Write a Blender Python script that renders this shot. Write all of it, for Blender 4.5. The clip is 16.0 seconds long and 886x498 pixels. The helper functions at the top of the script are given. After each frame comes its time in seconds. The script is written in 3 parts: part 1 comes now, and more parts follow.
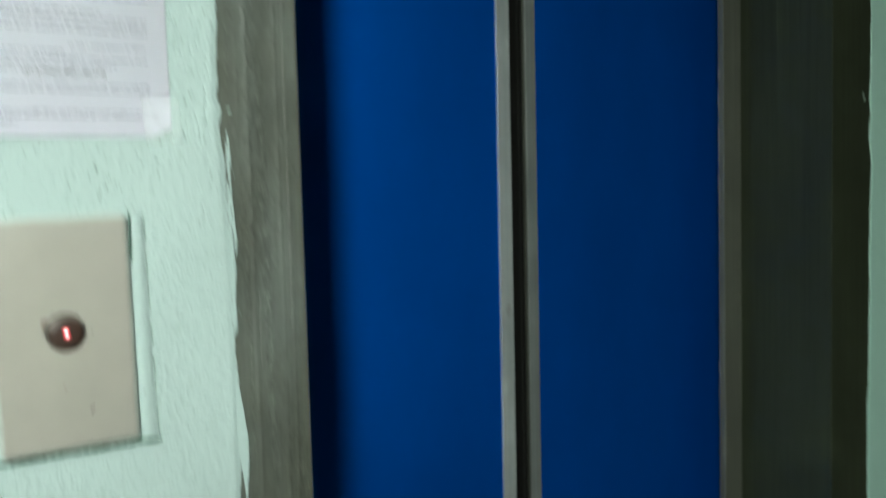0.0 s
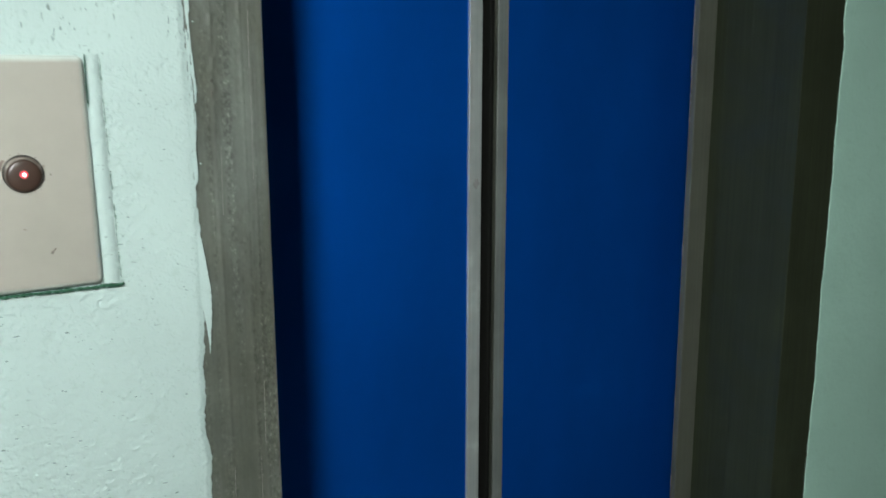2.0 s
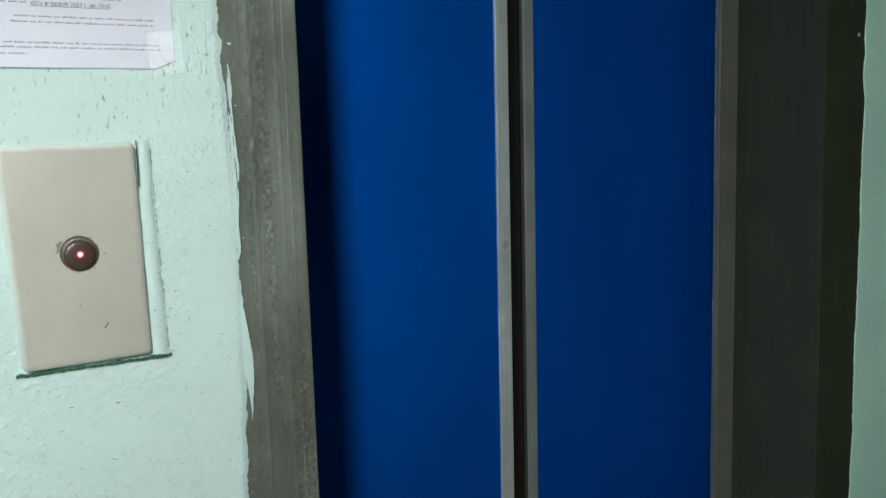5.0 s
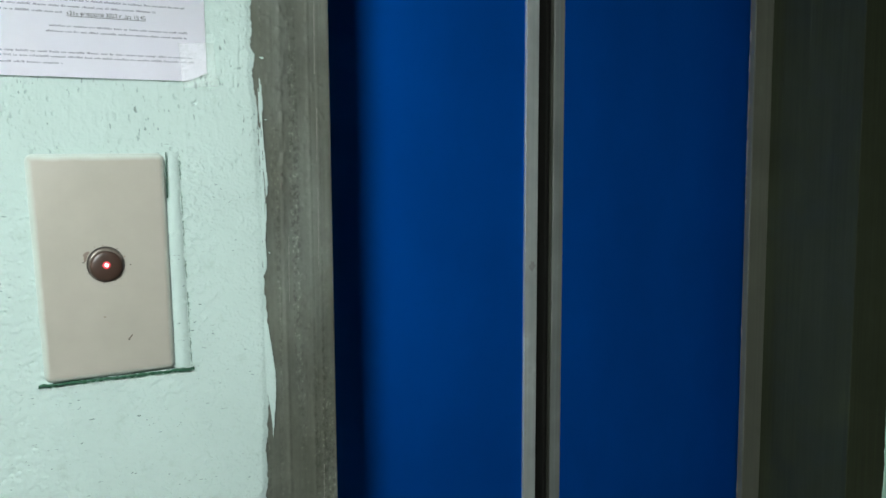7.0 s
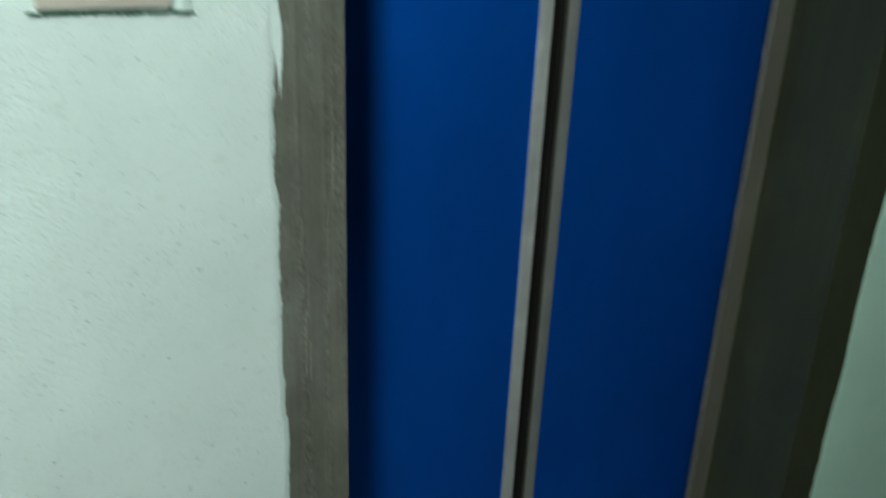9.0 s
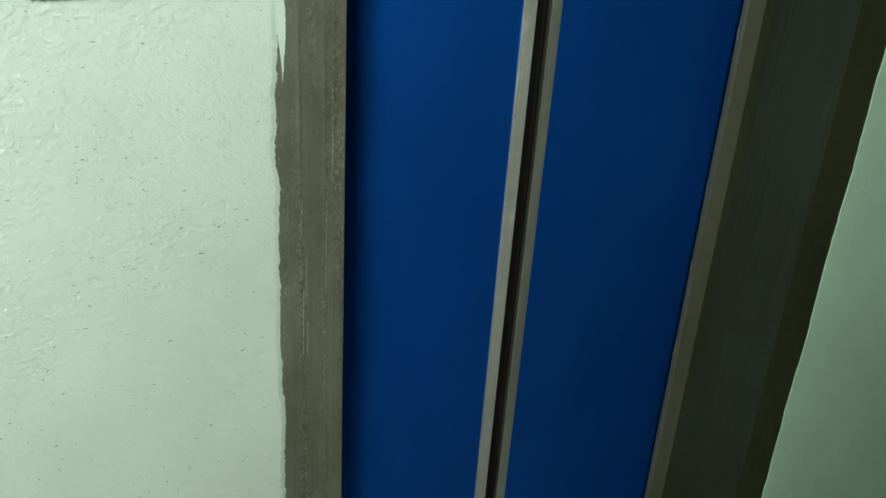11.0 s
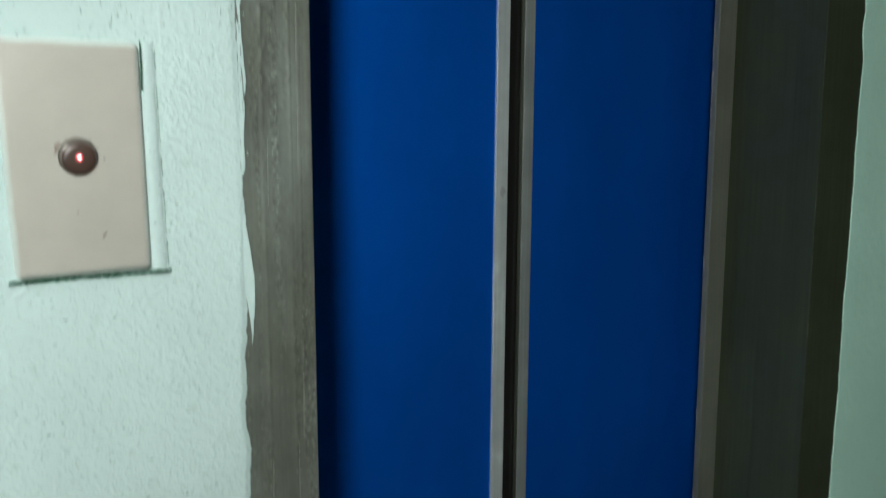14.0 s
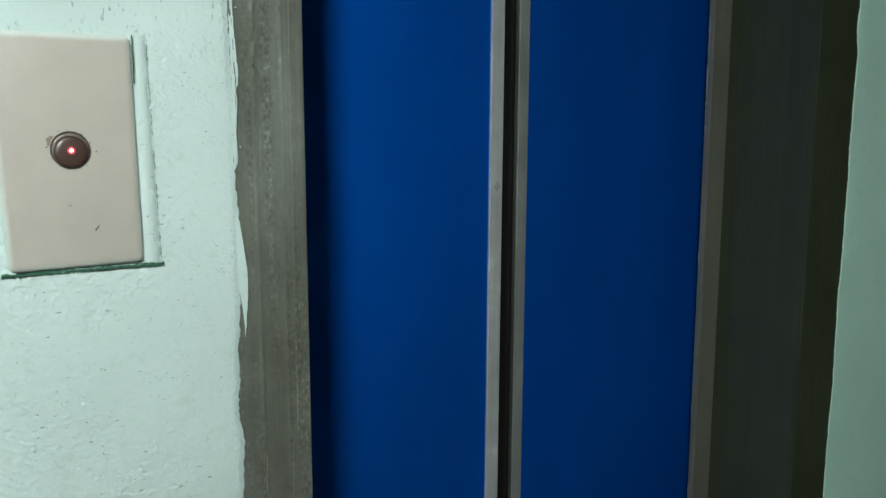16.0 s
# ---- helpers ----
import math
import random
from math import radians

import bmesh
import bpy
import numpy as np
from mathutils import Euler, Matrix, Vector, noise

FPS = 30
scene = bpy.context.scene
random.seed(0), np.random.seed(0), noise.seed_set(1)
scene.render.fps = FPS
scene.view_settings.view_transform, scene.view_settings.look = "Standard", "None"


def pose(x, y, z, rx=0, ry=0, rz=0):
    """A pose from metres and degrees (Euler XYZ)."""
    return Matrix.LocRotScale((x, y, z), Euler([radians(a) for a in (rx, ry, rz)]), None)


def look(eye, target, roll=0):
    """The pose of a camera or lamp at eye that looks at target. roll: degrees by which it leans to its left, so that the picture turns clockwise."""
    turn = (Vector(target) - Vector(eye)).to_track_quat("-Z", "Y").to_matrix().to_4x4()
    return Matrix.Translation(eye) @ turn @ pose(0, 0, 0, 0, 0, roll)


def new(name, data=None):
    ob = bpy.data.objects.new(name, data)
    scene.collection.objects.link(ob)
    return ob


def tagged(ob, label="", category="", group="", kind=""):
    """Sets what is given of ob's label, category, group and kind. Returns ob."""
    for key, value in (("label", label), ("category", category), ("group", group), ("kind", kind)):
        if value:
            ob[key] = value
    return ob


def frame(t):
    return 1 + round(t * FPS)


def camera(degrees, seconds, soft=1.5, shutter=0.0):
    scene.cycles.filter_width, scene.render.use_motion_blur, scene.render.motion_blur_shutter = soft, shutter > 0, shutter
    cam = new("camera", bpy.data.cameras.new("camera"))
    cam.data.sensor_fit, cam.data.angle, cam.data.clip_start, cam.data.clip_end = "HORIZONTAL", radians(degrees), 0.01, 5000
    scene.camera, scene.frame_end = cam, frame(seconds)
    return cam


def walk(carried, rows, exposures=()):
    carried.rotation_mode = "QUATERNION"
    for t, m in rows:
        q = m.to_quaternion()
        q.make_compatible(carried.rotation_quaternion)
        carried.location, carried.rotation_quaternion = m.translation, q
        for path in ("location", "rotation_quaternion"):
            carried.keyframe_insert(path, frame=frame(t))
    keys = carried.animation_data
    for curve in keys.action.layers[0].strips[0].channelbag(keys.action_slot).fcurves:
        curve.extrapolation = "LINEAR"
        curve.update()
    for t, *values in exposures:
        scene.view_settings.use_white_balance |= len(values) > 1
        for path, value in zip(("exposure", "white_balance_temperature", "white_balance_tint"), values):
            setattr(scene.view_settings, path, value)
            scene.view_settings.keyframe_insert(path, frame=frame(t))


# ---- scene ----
cam = camera(56.93, 16.0, shutter=1.2)
PATH = [
    (0, (0.0273, -0.5636, 1.2804), (1.0625, 1.1429, 1.1535), -1.54),
    (0.5, (0.0346, -0.5726, 1.2575), (1.0851, 1.0979, 0.9323), -1.63),
    (1, (0.0371, -0.5736, 1.2508), (1.0976, 1.0739, 0.8495), -1.16),
    (1.5, (0.0363, -0.5764, 1.2468), (1.1092, 1.0648, 0.8523), -0.60),
    (2, (0.0342, -0.5796, 1.2486), (1.0901, 1.0792, 0.8831), -0.20),
    (2.5, (0.0330, -0.5813, 1.2513), (1.0460, 1.1077, 0.9031), -0.30),
    (3, (0.0296, -0.5828, 1.2538), (1.0080, 1.1282, 0.9141), -0.37),
    (3.5, (0.0277, -0.5847, 1.2574), (1.0061, 1.1304, 0.9396), -0.47),
    (4, (0.0226, -0.5935, 1.2633), (1.0219, 1.1172, 0.9899), -1.05),
    (4.5, (0.0241, -0.5955, 1.2635), (1.0314, 1.1136, 1.0099), -1.62),
    (5, (0.0230, -0.5965, 1.2646), (1.0264, 1.1163, 1.0208), -1.68),
    (7.5, (0.0235, -0.5857, 1.2639), (0.9643, 1.1691, 1.0752), 0.27),
    (8, (0.0221, -0.5868, 1.2606), (0.9311, 1.1785, 1.0203), 0.69),
    (8.1, (0.0220, -0.5867, 1.2596), (0.9298, 1.1774, 1.0105), 0.72),
    (8.2, (0.0217, -0.5864, 1.2566), (0.9261, 1.1742, 0.9811), 0.81),
    (8.3, (0.0211, -0.5858, 1.2512), (0.9195, 1.1687, 0.9297), 0.97),
    (8.4, (0.0204, -0.5851, 1.2444), (0.9110, 1.1615, 0.8636), 1.18),
    (8.5, (0.0194, -0.5841, 1.2353), (0.8997, 1.1519, 0.7755), 1.46),
    (9, (0.0153, -0.5675, 1.1822), (0.9372, 1.0481, 0.4475), 2.15),
    (9.2, (0.0151, -0.5526, 1.1818), (0.9846, 1.0154, 0.4064), 2.53),
    (11.3, (-0.0203, -0.5531, 1.1993), (1.0034, 0.9638, 0.3924), 3.96),
    (11.5, (-0.0186, -0.5546, 1.1967), (1.0248, 0.9591, 0.4093), 3.67),
    (12, (-0.0101, -0.5510, 1.1869), (1.0525, 0.9572, 0.4148), 2.50),
    (12.5, (-0.0070, -0.5471, 1.1878), (1.0602, 0.9596, 0.4191), 2.06),
    (13, (-0.0044, -0.5502, 1.1892), (1.0805, 0.9734, 0.4809), 1.66),
    (13.1, (-0.0040, -0.5507, 1.1902), (1.0816, 0.9791, 0.4992), 1.58),
    (13.25, (-0.0030, -0.5521, 1.1929), (1.0847, 0.9955, 0.5514), 1.37),
    (13.4, (-0.0011, -0.5544, 1.1977), (1.0901, 1.0238, 0.6418), 1.00),
    (13.5, (0.0004, -0.5548, 1.2002), (1.0948, 1.0437, 0.7031), 0.76),
    (13.8, (0.0004, -0.5664, 1.2121), (1.0768, 1.0797, 0.8645), 0.30),
    (13.9, (0.0007, -0.5686, 1.2149), (1.0728, 1.0897, 0.9078), 0.19),
    (14, (0.0009, -0.5700, 1.2166), (1.0702, 1.0972, 0.9396), 0.11),
    (14.2, (0.0008, -0.5674, 1.2192), (1.0759, 1.1010, 0.9740), 0.04),
    (14.5, (0.0031, -0.5699, 1.2174), (1.0783, 1.0999, 0.9813), -0.02),
    (15, (0.0027, -0.5708, 1.2152), (1.0869, 1.0907, 0.9618), 0.03),
    (15.5, (0.0021, -0.5702, 1.2151), (1.0803, 1.0919, 0.9409), 0.17),
    (16, (0.0041, -0.5743, 1.2144), (1.0743, 1.0910, 0.9290), 0.08),
]
# seconds, stops, kelvin, tint
LOOK = [(0.0, 0.0, 6600, 3), (1.0, 0.10, 6500, 10), (2.5, 0.14, 6500, 10), (3.5, 0.08, 6500, 10), (5.0, 0.06, 6500, 10), (8.0, -0.02, 6500, 8), (8.5, -0.03, 6500, 8), (9.2, 0.14, 6700, 8),
        (11.3, 0.21, 7600, 0), (12.7, 0.21, 7400, 0), (13.2, 0.22, 7000, 6), (13.6, 0.2, 6600, 9), (14.1, 0.08, 6500, 10), (16.0, 0.05, 6500, 10)]
walk(cam, [(t, look(eye, target, roll)) for t, eye, target, roll in PATH], LOOK)

# ---- world and light ----
world = bpy.data.worlds.new("World")
world.use_nodes = True
scene.world = world
world.node_tree.nodes["Background"].inputs[0].default_value = (0.02, 0.025, 0.025, 1)
world.node_tree.nodes["Background"].inputs[1].default_value = 0.2
# added lamp, placed where the jamb's shadow and the falloff fit
LAMP = Vector((-0.380, -0.98, 1.74))
LAMP_STRENGTH = 246.0

# ---- materials ----


def nodes_of(name):
    m = bpy.data.materials.new(name)
    m.use_nodes = True
    t = m.node_tree
    return m, t, t.nodes["Principled BSDF"]


def coords(t, scale=(1, 1, 1)):
    c = t.nodes.new("ShaderNodeTexCoord")
    mp = t.nodes.new("ShaderNodeMapping")
    mp.inputs["Scale"].default_value = scale
    t.links.new(c.outputs["Object"], mp.inputs["Vector"])
    return mp.outputs["Vector"]


def noise_tex(t, vec, scale, detail=4.0, rough=0.55):
    n = t.nodes.new("ShaderNodeTexNoise")
    n.inputs["Scale"].default_value = scale
    n.inputs["Detail"].default_value = detail
    n.inputs["Roughness"].default_value = rough
    t.links.new(vec, n.inputs["Vector"])
    return n.outputs["Fac"]


def ramp(t, fac, stops):
    r = t.nodes.new("ShaderNodeValToRGB")
    while len(r.color_ramp.elements) < len(stops):
        r.color_ramp.elements.new(0.5)
    for e, (p, c) in zip(r.color_ramp.elements, stops):
        e.position = p
        e.color = (*c, 1) if len(c) == 3 else c
    t.links.new(fac, r.inputs["Fac"])
    return r.outputs["Color"]


def mixed(t, fac, a, b, kind="MIX"):
    n = t.nodes.new("ShaderNodeMix")
    n.data_type = "RGBA"
    n.blend_type = kind
    for sock, v in ((n.inputs["Factor"], fac), (n.inputs["A"], a), (n.inputs["B"], b)):
        if isinstance(v, (int, float)):
            sock.default_value = v
        elif isinstance(v, tuple):
            sock.default_value = (*v, 1)
        else:
            t.links.new(v, sock)
    return n.outputs["Result"]


def bumped(t, bsdf, height, strength, distance, before=None):
    b = t.nodes.new("ShaderNodeBump")
    b.inputs["Strength"].default_value = strength
    b.inputs["Distance"].default_value = distance
    t.links.new(height, b.inputs["Height"])
    if before is not None:
        t.links.new(before, b.inputs["Normal"])
    t.links.new(b.outputs["Normal"], bsdf.inputs["Normal"])
    return b.outputs["Normal"]


def wall_paint(name, col, relief=1.0, specks=0.0):
    m, t, b = nodes_of(name)
    v = coords(t)
    big = noise_tex(t, v, 5, 3)
    fine = noise_tex(t, v, 240, 4, 0.6)
    c = ramp(t, big, [(0.3, tuple(x * 0.93 for x in col)), (0.7, tuple(min(1, x * 1.05) for x in col))])
    dirt = ramp(t, noise_tex(t, v, 60, 5, 0.7), [(0.30, (0.86, 0.86, 0.84)), (0.42, (1, 1, 1))])
    c = mixed(t, 0.7, c, dirt, "MULTIPLY")
    if specks:
        # pit shade and grime, painted: upright drips high on the wall, small dots below
        sep = t.nodes.new("ShaderNodeSeparateXYZ")
        t.links.new(v, sep.inputs["Vector"])
        rng = t.nodes.new("ShaderNodeMapRange")
        rng.inputs["From Min"].default_value = 1.255
        rng.inputs["From Max"].default_value = 1.30
        t.links.new(sep.outputs["Z"], rng.inputs["Value"])
        where = ramp(t, noise_tex(t, v, 38, 2, 0.5), [(0.44, (0, 0, 0)), (0.56, (1, 1, 1))])
        drips = ramp(t, noise_tex(t, coords(t, (430, 430, 160)), 1.0, 1.5, 0.5), [(0.645, (0, 0, 0)), (0.70, (1, 1, 1))])
        dots = ramp(t, noise_tex(t, coords(t, (230, 230, 520)), 1.0, 1.5, 0.5), [(0.695, (0, 0, 0)), (0.745, (1, 1, 1))])
        marks = mixed(t, rng.outputs["Result"], dots, drips)
        c = mixed(t, mixed(t, 1.0, where, marks, "MULTIPLY"), c, mixed(t, 1.0, c, (specks, specks * 1.02, specks * 1.02), "MULTIPLY"))
    t.links.new(c, b.inputs["Base Color"])
    b.inputs["Roughness"].default_value = 0.7
    b.inputs["Specular IOR Level"].default_value = 0.15
    n1 = bumped(t, b, fine, 0.45 * relief, 0.0012)
    bumped(t, b, noise_tex(t, v, 90, 3, 0.5), 0.35 * relief, 0.002, n1)
    return m


def brushed(name, col, metallic, rough, streak=0.3, wear=(0.6, 0.7), tone=1.35, grit=0.0, patchy=0.0):
    m, t, b = nodes_of(name)
    v = coords(t)
    long = noise_tex(t, coords(t, (300, 300, 5)), 1.0, 4, 0.6)
    wide = noise_tex(t, coords(t, (70, 70, 1.6)), 1.0, 3, 0.5)
    blot = noise_tex(t, v, 22, 5, 0.6)
    c = ramp(t, long, [(0.3, tuple(x * (1 - streak) for x in col)), (0.75, tuple(min(1, x * (1 + streak)) for x in col))])
    c = mixed(t, 0.35, c, ramp(t, wide, [(0.3, (0.75, 0.75, 0.74)), (0.7, (1.1, 1.08, 1.05))]), "MULTIPLY")
    c = mixed(t, 0.5, c, ramp(t, blot, [(0.35, (0.7, 0.7, 0.72)), (wear[0], (1, 1, 1)), (wear[1], (tone, tone, tone))]), "MULTIPLY")
    if grit:
        lanes = ramp(t, noise_tex(t, coords(t, (110, 110, 2.5)), 1.0, 2, 0.4), [(0.50, (0, 0, 0)), (0.62, (1, 1, 1))])
        specks = noise_tex(t, coords(t, (420, 420, 300)), 1.0, 3, 0.6)
        spots = ramp(t, specks, [(0.38, (0.5, 0.5, 0.48)), (0.48, (1, 1, 1)), (0.60, (1, 1, 1)), (0.66, (2.0, 2.0, 2.0))])
        c = mixed(t, mixed(t, 0.7, (0.35, 0.35, 0.35), lanes), c, mixed(t, 1.0, c, spots, "MULTIPLY"))
    if patchy:
        rub = noise_tex(t, coords(t, (16, 16, 6)), 1.0, 5, 0.62)
        c = mixed(t, patchy, c, ramp(t, rub, [(0.36, (0.66, 0.64, 0.55)), (0.50, (1.0, 1.0, 0.98)), (0.60, (1.5, 1.55, 1.6))]), "MULTIPLY")
    t.links.new(c, b.inputs["Base Color"])
    b.inputs["Metallic"].default_value = metallic
    b.inputs["Specular IOR Level"].default_value = 0.3
    t.links.new(ramp(t, blot, [(0.3, (rough * 0.85,) * 3), (0.7, (min(1, rough * 1.2),) * 3)]), b.inputs["Roughness"])
    n1 = bumped(t, b, long, 0.12, 0.0006)
    bumped(t, b, noise_tex(t, v, 210, 5, 0.65), 0.14, 0.0010, n1)
    return m


def plain(name, col, rough, vary=0.08, scale=40, metallic=0.0, bump=0.05, spec=0.5):
    m, t, b = nodes_of(name)
    v = coords(t)
    n = noise_tex(t, v, scale, 5, 0.6)
    t.links.new(ramp(t, n, [(0.3, tuple(x * (1 - vary) for x in col)), (0.7, tuple(min(1, x * (1 + vary)) for x in col))]), b.inputs["Base Color"])
    b.inputs["Roughness"].default_value = rough
    b.inputs["Metallic"].default_value = metallic
    b.inputs["Specular IOR Level"].default_value = spec
    bumped(t, b, noise_tex(t, v, scale * 6, 3), bump, 0.0006)
    return m


def blue_enamel():
    m, t, b = nodes_of("blue_enamel")
    v = coords(t)
    big = noise_tex(t, coords(t, (6, 6, 3)), 1.0, 4, 0.6)
    fine = noise_tex(t, v, 900, 2)
    c = ramp(t, big, [(0.3, (0.0004, 0.120, 0.600)), (0.7, (0.0006, 0.146, 0.710))])
    c = mixed(t, 0.35, c, ramp(t, fine, [(0.3, (0.8, 0.8, 0.8)), (0.7, (1.15, 1.15, 1.15))]), "MULTIPLY")
    t.links.new(c, b.inputs["Base Color"])
    b.inputs["Roughness"].default_value = 0.54
    b.inputs["Metallic"].default_value = 0.85
    b.inputs["Specular IOR Level"].default_value = 0.1
    bumped(t, b, noise_tex(t, v, 500, 2), 0.08, 0.0004)
    return m


def painted_plastic():
    """Beige plastic; brushed mint wall paint and lit edges are coloured into its left, upper and right rims."""
    m, t, b = nodes_of("beige_plastic")
    v = coords(t)
    body = ramp(t, noise_tex(t, v, 25, 5, 0.6), [(0.3, (0.352, 0.332, 0.288)), (0.7, (0.392, 0.366, 0.320))])
    sep = t.nodes.new("ShaderNodeSeparateXYZ")
    t.links.new(v, sep.inputs["Vector"])

    def calc(op, a, c):
        n = t.nodes.new("ShaderNodeMath")
        n.operation = op
        for sock, val in zip(n.inputs, (a, c)):
            if isinstance(val, (int, float)):
                sock.default_value = val
            else:
                t.links.new(val, sock)
        return n.outputs[0]

    wob = calc("MULTIPLY", noise_tex(t, v, 70, 4, 0.6), 0.0030)
    lean = calc("MULTIPLY", sep.outputs["Z"], -0.024)
    near = calc("SUBTRACT", calc("SUBTRACT", lean, sep.outputs["X"]), 0.0402)
    side = calc("MAXIMUM", near, calc("SUBTRACT", sep.outputs["X"], 0.0376))
    up = calc("MAXIMUM", calc("SUBTRACT", sep.outputs["Z"], 0.0708), calc("SUBTRACT", calc("MULTIPLY", sep.outputs["Z"], -1.0), 0.0715))
    over = calc("ADD", calc("MAXIMUM", side, up), wob)
    amount = calc("MULTIPLY", over, 240.0)
    smear = ramp(t, amount, [(0.15, (0, 0, 0)), (0.95, (0.85, 0.85, 0.85))])
    t.links.new(mixed(t, smear, body, (0.50, 0.57, 0.53)), b.inputs["Base Color"])
    b.inputs["Roughness"].default_value = 0.34
    bumped(t, b, noise_tex(t, v, 150, 3), 0.03, 0.0006)
    return m


def glowing(name, col, strength):
    m, t, b = nodes_of(name)
    b.inputs["Base Color"].default_value = (*col, 1)
    b.inputs["Emission Color"].default_value = (*col, 1)
    b.inputs["Emission Strength"].default_value = strength
    return m


def clear_film():
    m, t, b = nodes_of("clear_film")
    b.inputs["Base Color"].default_value = (0.9, 0.95, 0.92, 1)
    b.inputs["Roughness"].default_value = 0.3
    b.inputs["Alpha"].default_value = 0.13
    bumped(t, b, noise_tex(t, coords(t, (1, 1, 0.5)), 160, 3), 0.5, 0.001)
    return m


MINT = wall_paint("mint_paint", (0.455, 0.560, 0.536), 1.0, 0.45)
# right wall's mint, brightened and greened in colour to make up for weak light
MINT_LIFTED = wall_paint("mint_paint_lifted", (0.415, 0.635, 0.535))
MINT_SMOOTH = wall_paint("mint_paint_far", (0.450, 0.567, 0.524), 0.6)
CEIL = wall_paint("whitewash", (0.75, 0.76, 0.73), 0.5)
# tones of the unseen lobby, kept dark to hold down bounced fill
BOUNCE_CUT = wall_paint("bounce_cut_green", (0.10, 0.15, 0.125), 0.6)
BOUNCE_CUT_GREY = wall_paint("bounce_cut_grey", (0.34, 0.35, 0.33), 0.5)
# frame paint in two tones: near jamb coloured as lit, far jamb as shaded
GREY_LIT = brushed("worn_grey_paint_lit", (0.112, 0.120, 0.103), 0.15, 0.55, 0.12, (0.55, 0.68), 1.3, 1.0, 0.6)
OLIVE_SHADED = brushed("shaded_olive_paint", (0.024, 0.030, 0.014), 0.0, 0.75, 0.26)
LIP = brushed("lighter_lip_steel", (0.116, 0.120, 0.096), 0.2, 0.6, 0.12)
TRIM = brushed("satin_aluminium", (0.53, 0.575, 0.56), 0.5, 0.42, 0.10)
# right leaf's closing edge: a darker copy of the aluminium
TRIM_DARKER = brushed("darker_aluminium", (0.265, 0.285, 0.275), 0.5, 0.5, 0.12)
BLUE = blue_enamel()
RUBBER = plain("black_rubber", (0.008, 0.008, 0.007), 0.9, spec=0.1)
CHANNEL = brushed("tarnished_channel", (0.085, 0.090, 0.072), 0.6, 0.5)
DARK = plain("dark_shaft", (0.02, 0.02, 0.02), 0.9)
PLASTIC = painted_plastic()
BUTTON = plain("brown_translucent_plastic", (0.046, 0.025, 0.018), 0.40, 0.15, 60)
COLLAR_GLINT = plain("collar_glint", (0.17, 0.145, 0.125), 0.35, 0.2, 200, 0.3)
GRIME = plain("dark_grime", (0.05, 0.045, 0.04), 0.8, 0.3)
STAIN = plain("brown_stain", (0.22, 0.17, 0.14), 0.6, 0.2)
SCUFF = plain("dark_brown_scuff", (0.13, 0.10, 0.075), 0.7, 0.3)
CRACK_SHADE = plain("green_black_gap_shade", (0.022, 0.085, 0.048), 0.9, 0.3)
PAPER = plain("white_paper", (0.86, 0.845, 0.92), 0.7, 0.03, 15)
INK = plain("grey_print", (0.36, 0.345, 0.42), 0.8, 0.25, 300)
INK_DARK = plain("dark_print", (0.05, 0.05, 0.06), 0.8, 0.1)
FILM = clear_film()
LED = glowing("red_led", (1.0, 0.42, 0.44), 5.0)
# weak red glow added to stand for the halo round the indicator
LED_HALO = glowing("red_halo", (0.62, 0.05, 0.07), 0.45)
BULB = glowing("bulb_glass", (0.92, 1.0, 0.97), LAMP_STRENGTH)
BOUNCE_CUT_FLOOR = plain("bounce_cut_floor", (0.085, 0.08, 0.075), 0.5, 0.12, 8)
BROWN = plain("brown_plastic", (0.05, 0.035, 0.03), 0.4)

# ---- mesh helpers ----


def part(name, bm, material, parent=None, label="", smooth=False):
    me = bpy.data.meshes.new(name)
    bm.to_mesh(me)
    bm.free()
    me.materials.append(material)
    if smooth:
        me.polygons.foreach_set("use_smooth", [True] * len(me.polygons))
    ob = new(name, me)
    if parent is not None:
        ob.parent = parent
    return tagged(ob, label)


def thing(name, label, category, kind="", group="", at=(0, 0, 0)):
    ob = new(name)
    ob.location = at
    ob.empty_display_size = 0.05
    return tagged(ob, label, category, group, kind)


def box(bm, lo, hi, bevel=0.0, seg=2):
    r = bmesh.ops.create_cube(bm, size=1)
    vs = r["verts"]
    for v in vs:
        v.co = Vector([lo[i] + (v.co[i] + 0.5) * (hi[i] - lo[i]) for i in range(3)])
    if bevel > 0:
        es = list({e for v in vs for e in v.link_edges})
        bmesh.ops.bevel(bm, geom=es, offset=bevel, segments=seg, profile=0.5, affect="EDGES")
    return bm


def a_box(lo, hi, bevel=0.0, seg=2):
    return box(bmesh.new(), lo, hi, bevel, seg)


def extruded(outline, z0, z1):
    """A closed plan outline of (x, y), drawn up from z0 to z1."""
    bm = bmesh.new()
    low = [bm.verts.new((x, y, z0)) for x, y in outline]
    high = [bm.verts.new((x, y, z1)) for x, y in outline]
    n = len(outline)
    for i in range(n):
        j = (i + 1) % n
        bm.faces.new((low[i], low[j], high[j], high[i]))
    bm.faces.new(low)
    bm.faces.new(high)
    bmesh.ops.recalc_face_normals(bm, faces=bm.faces)
    return bm


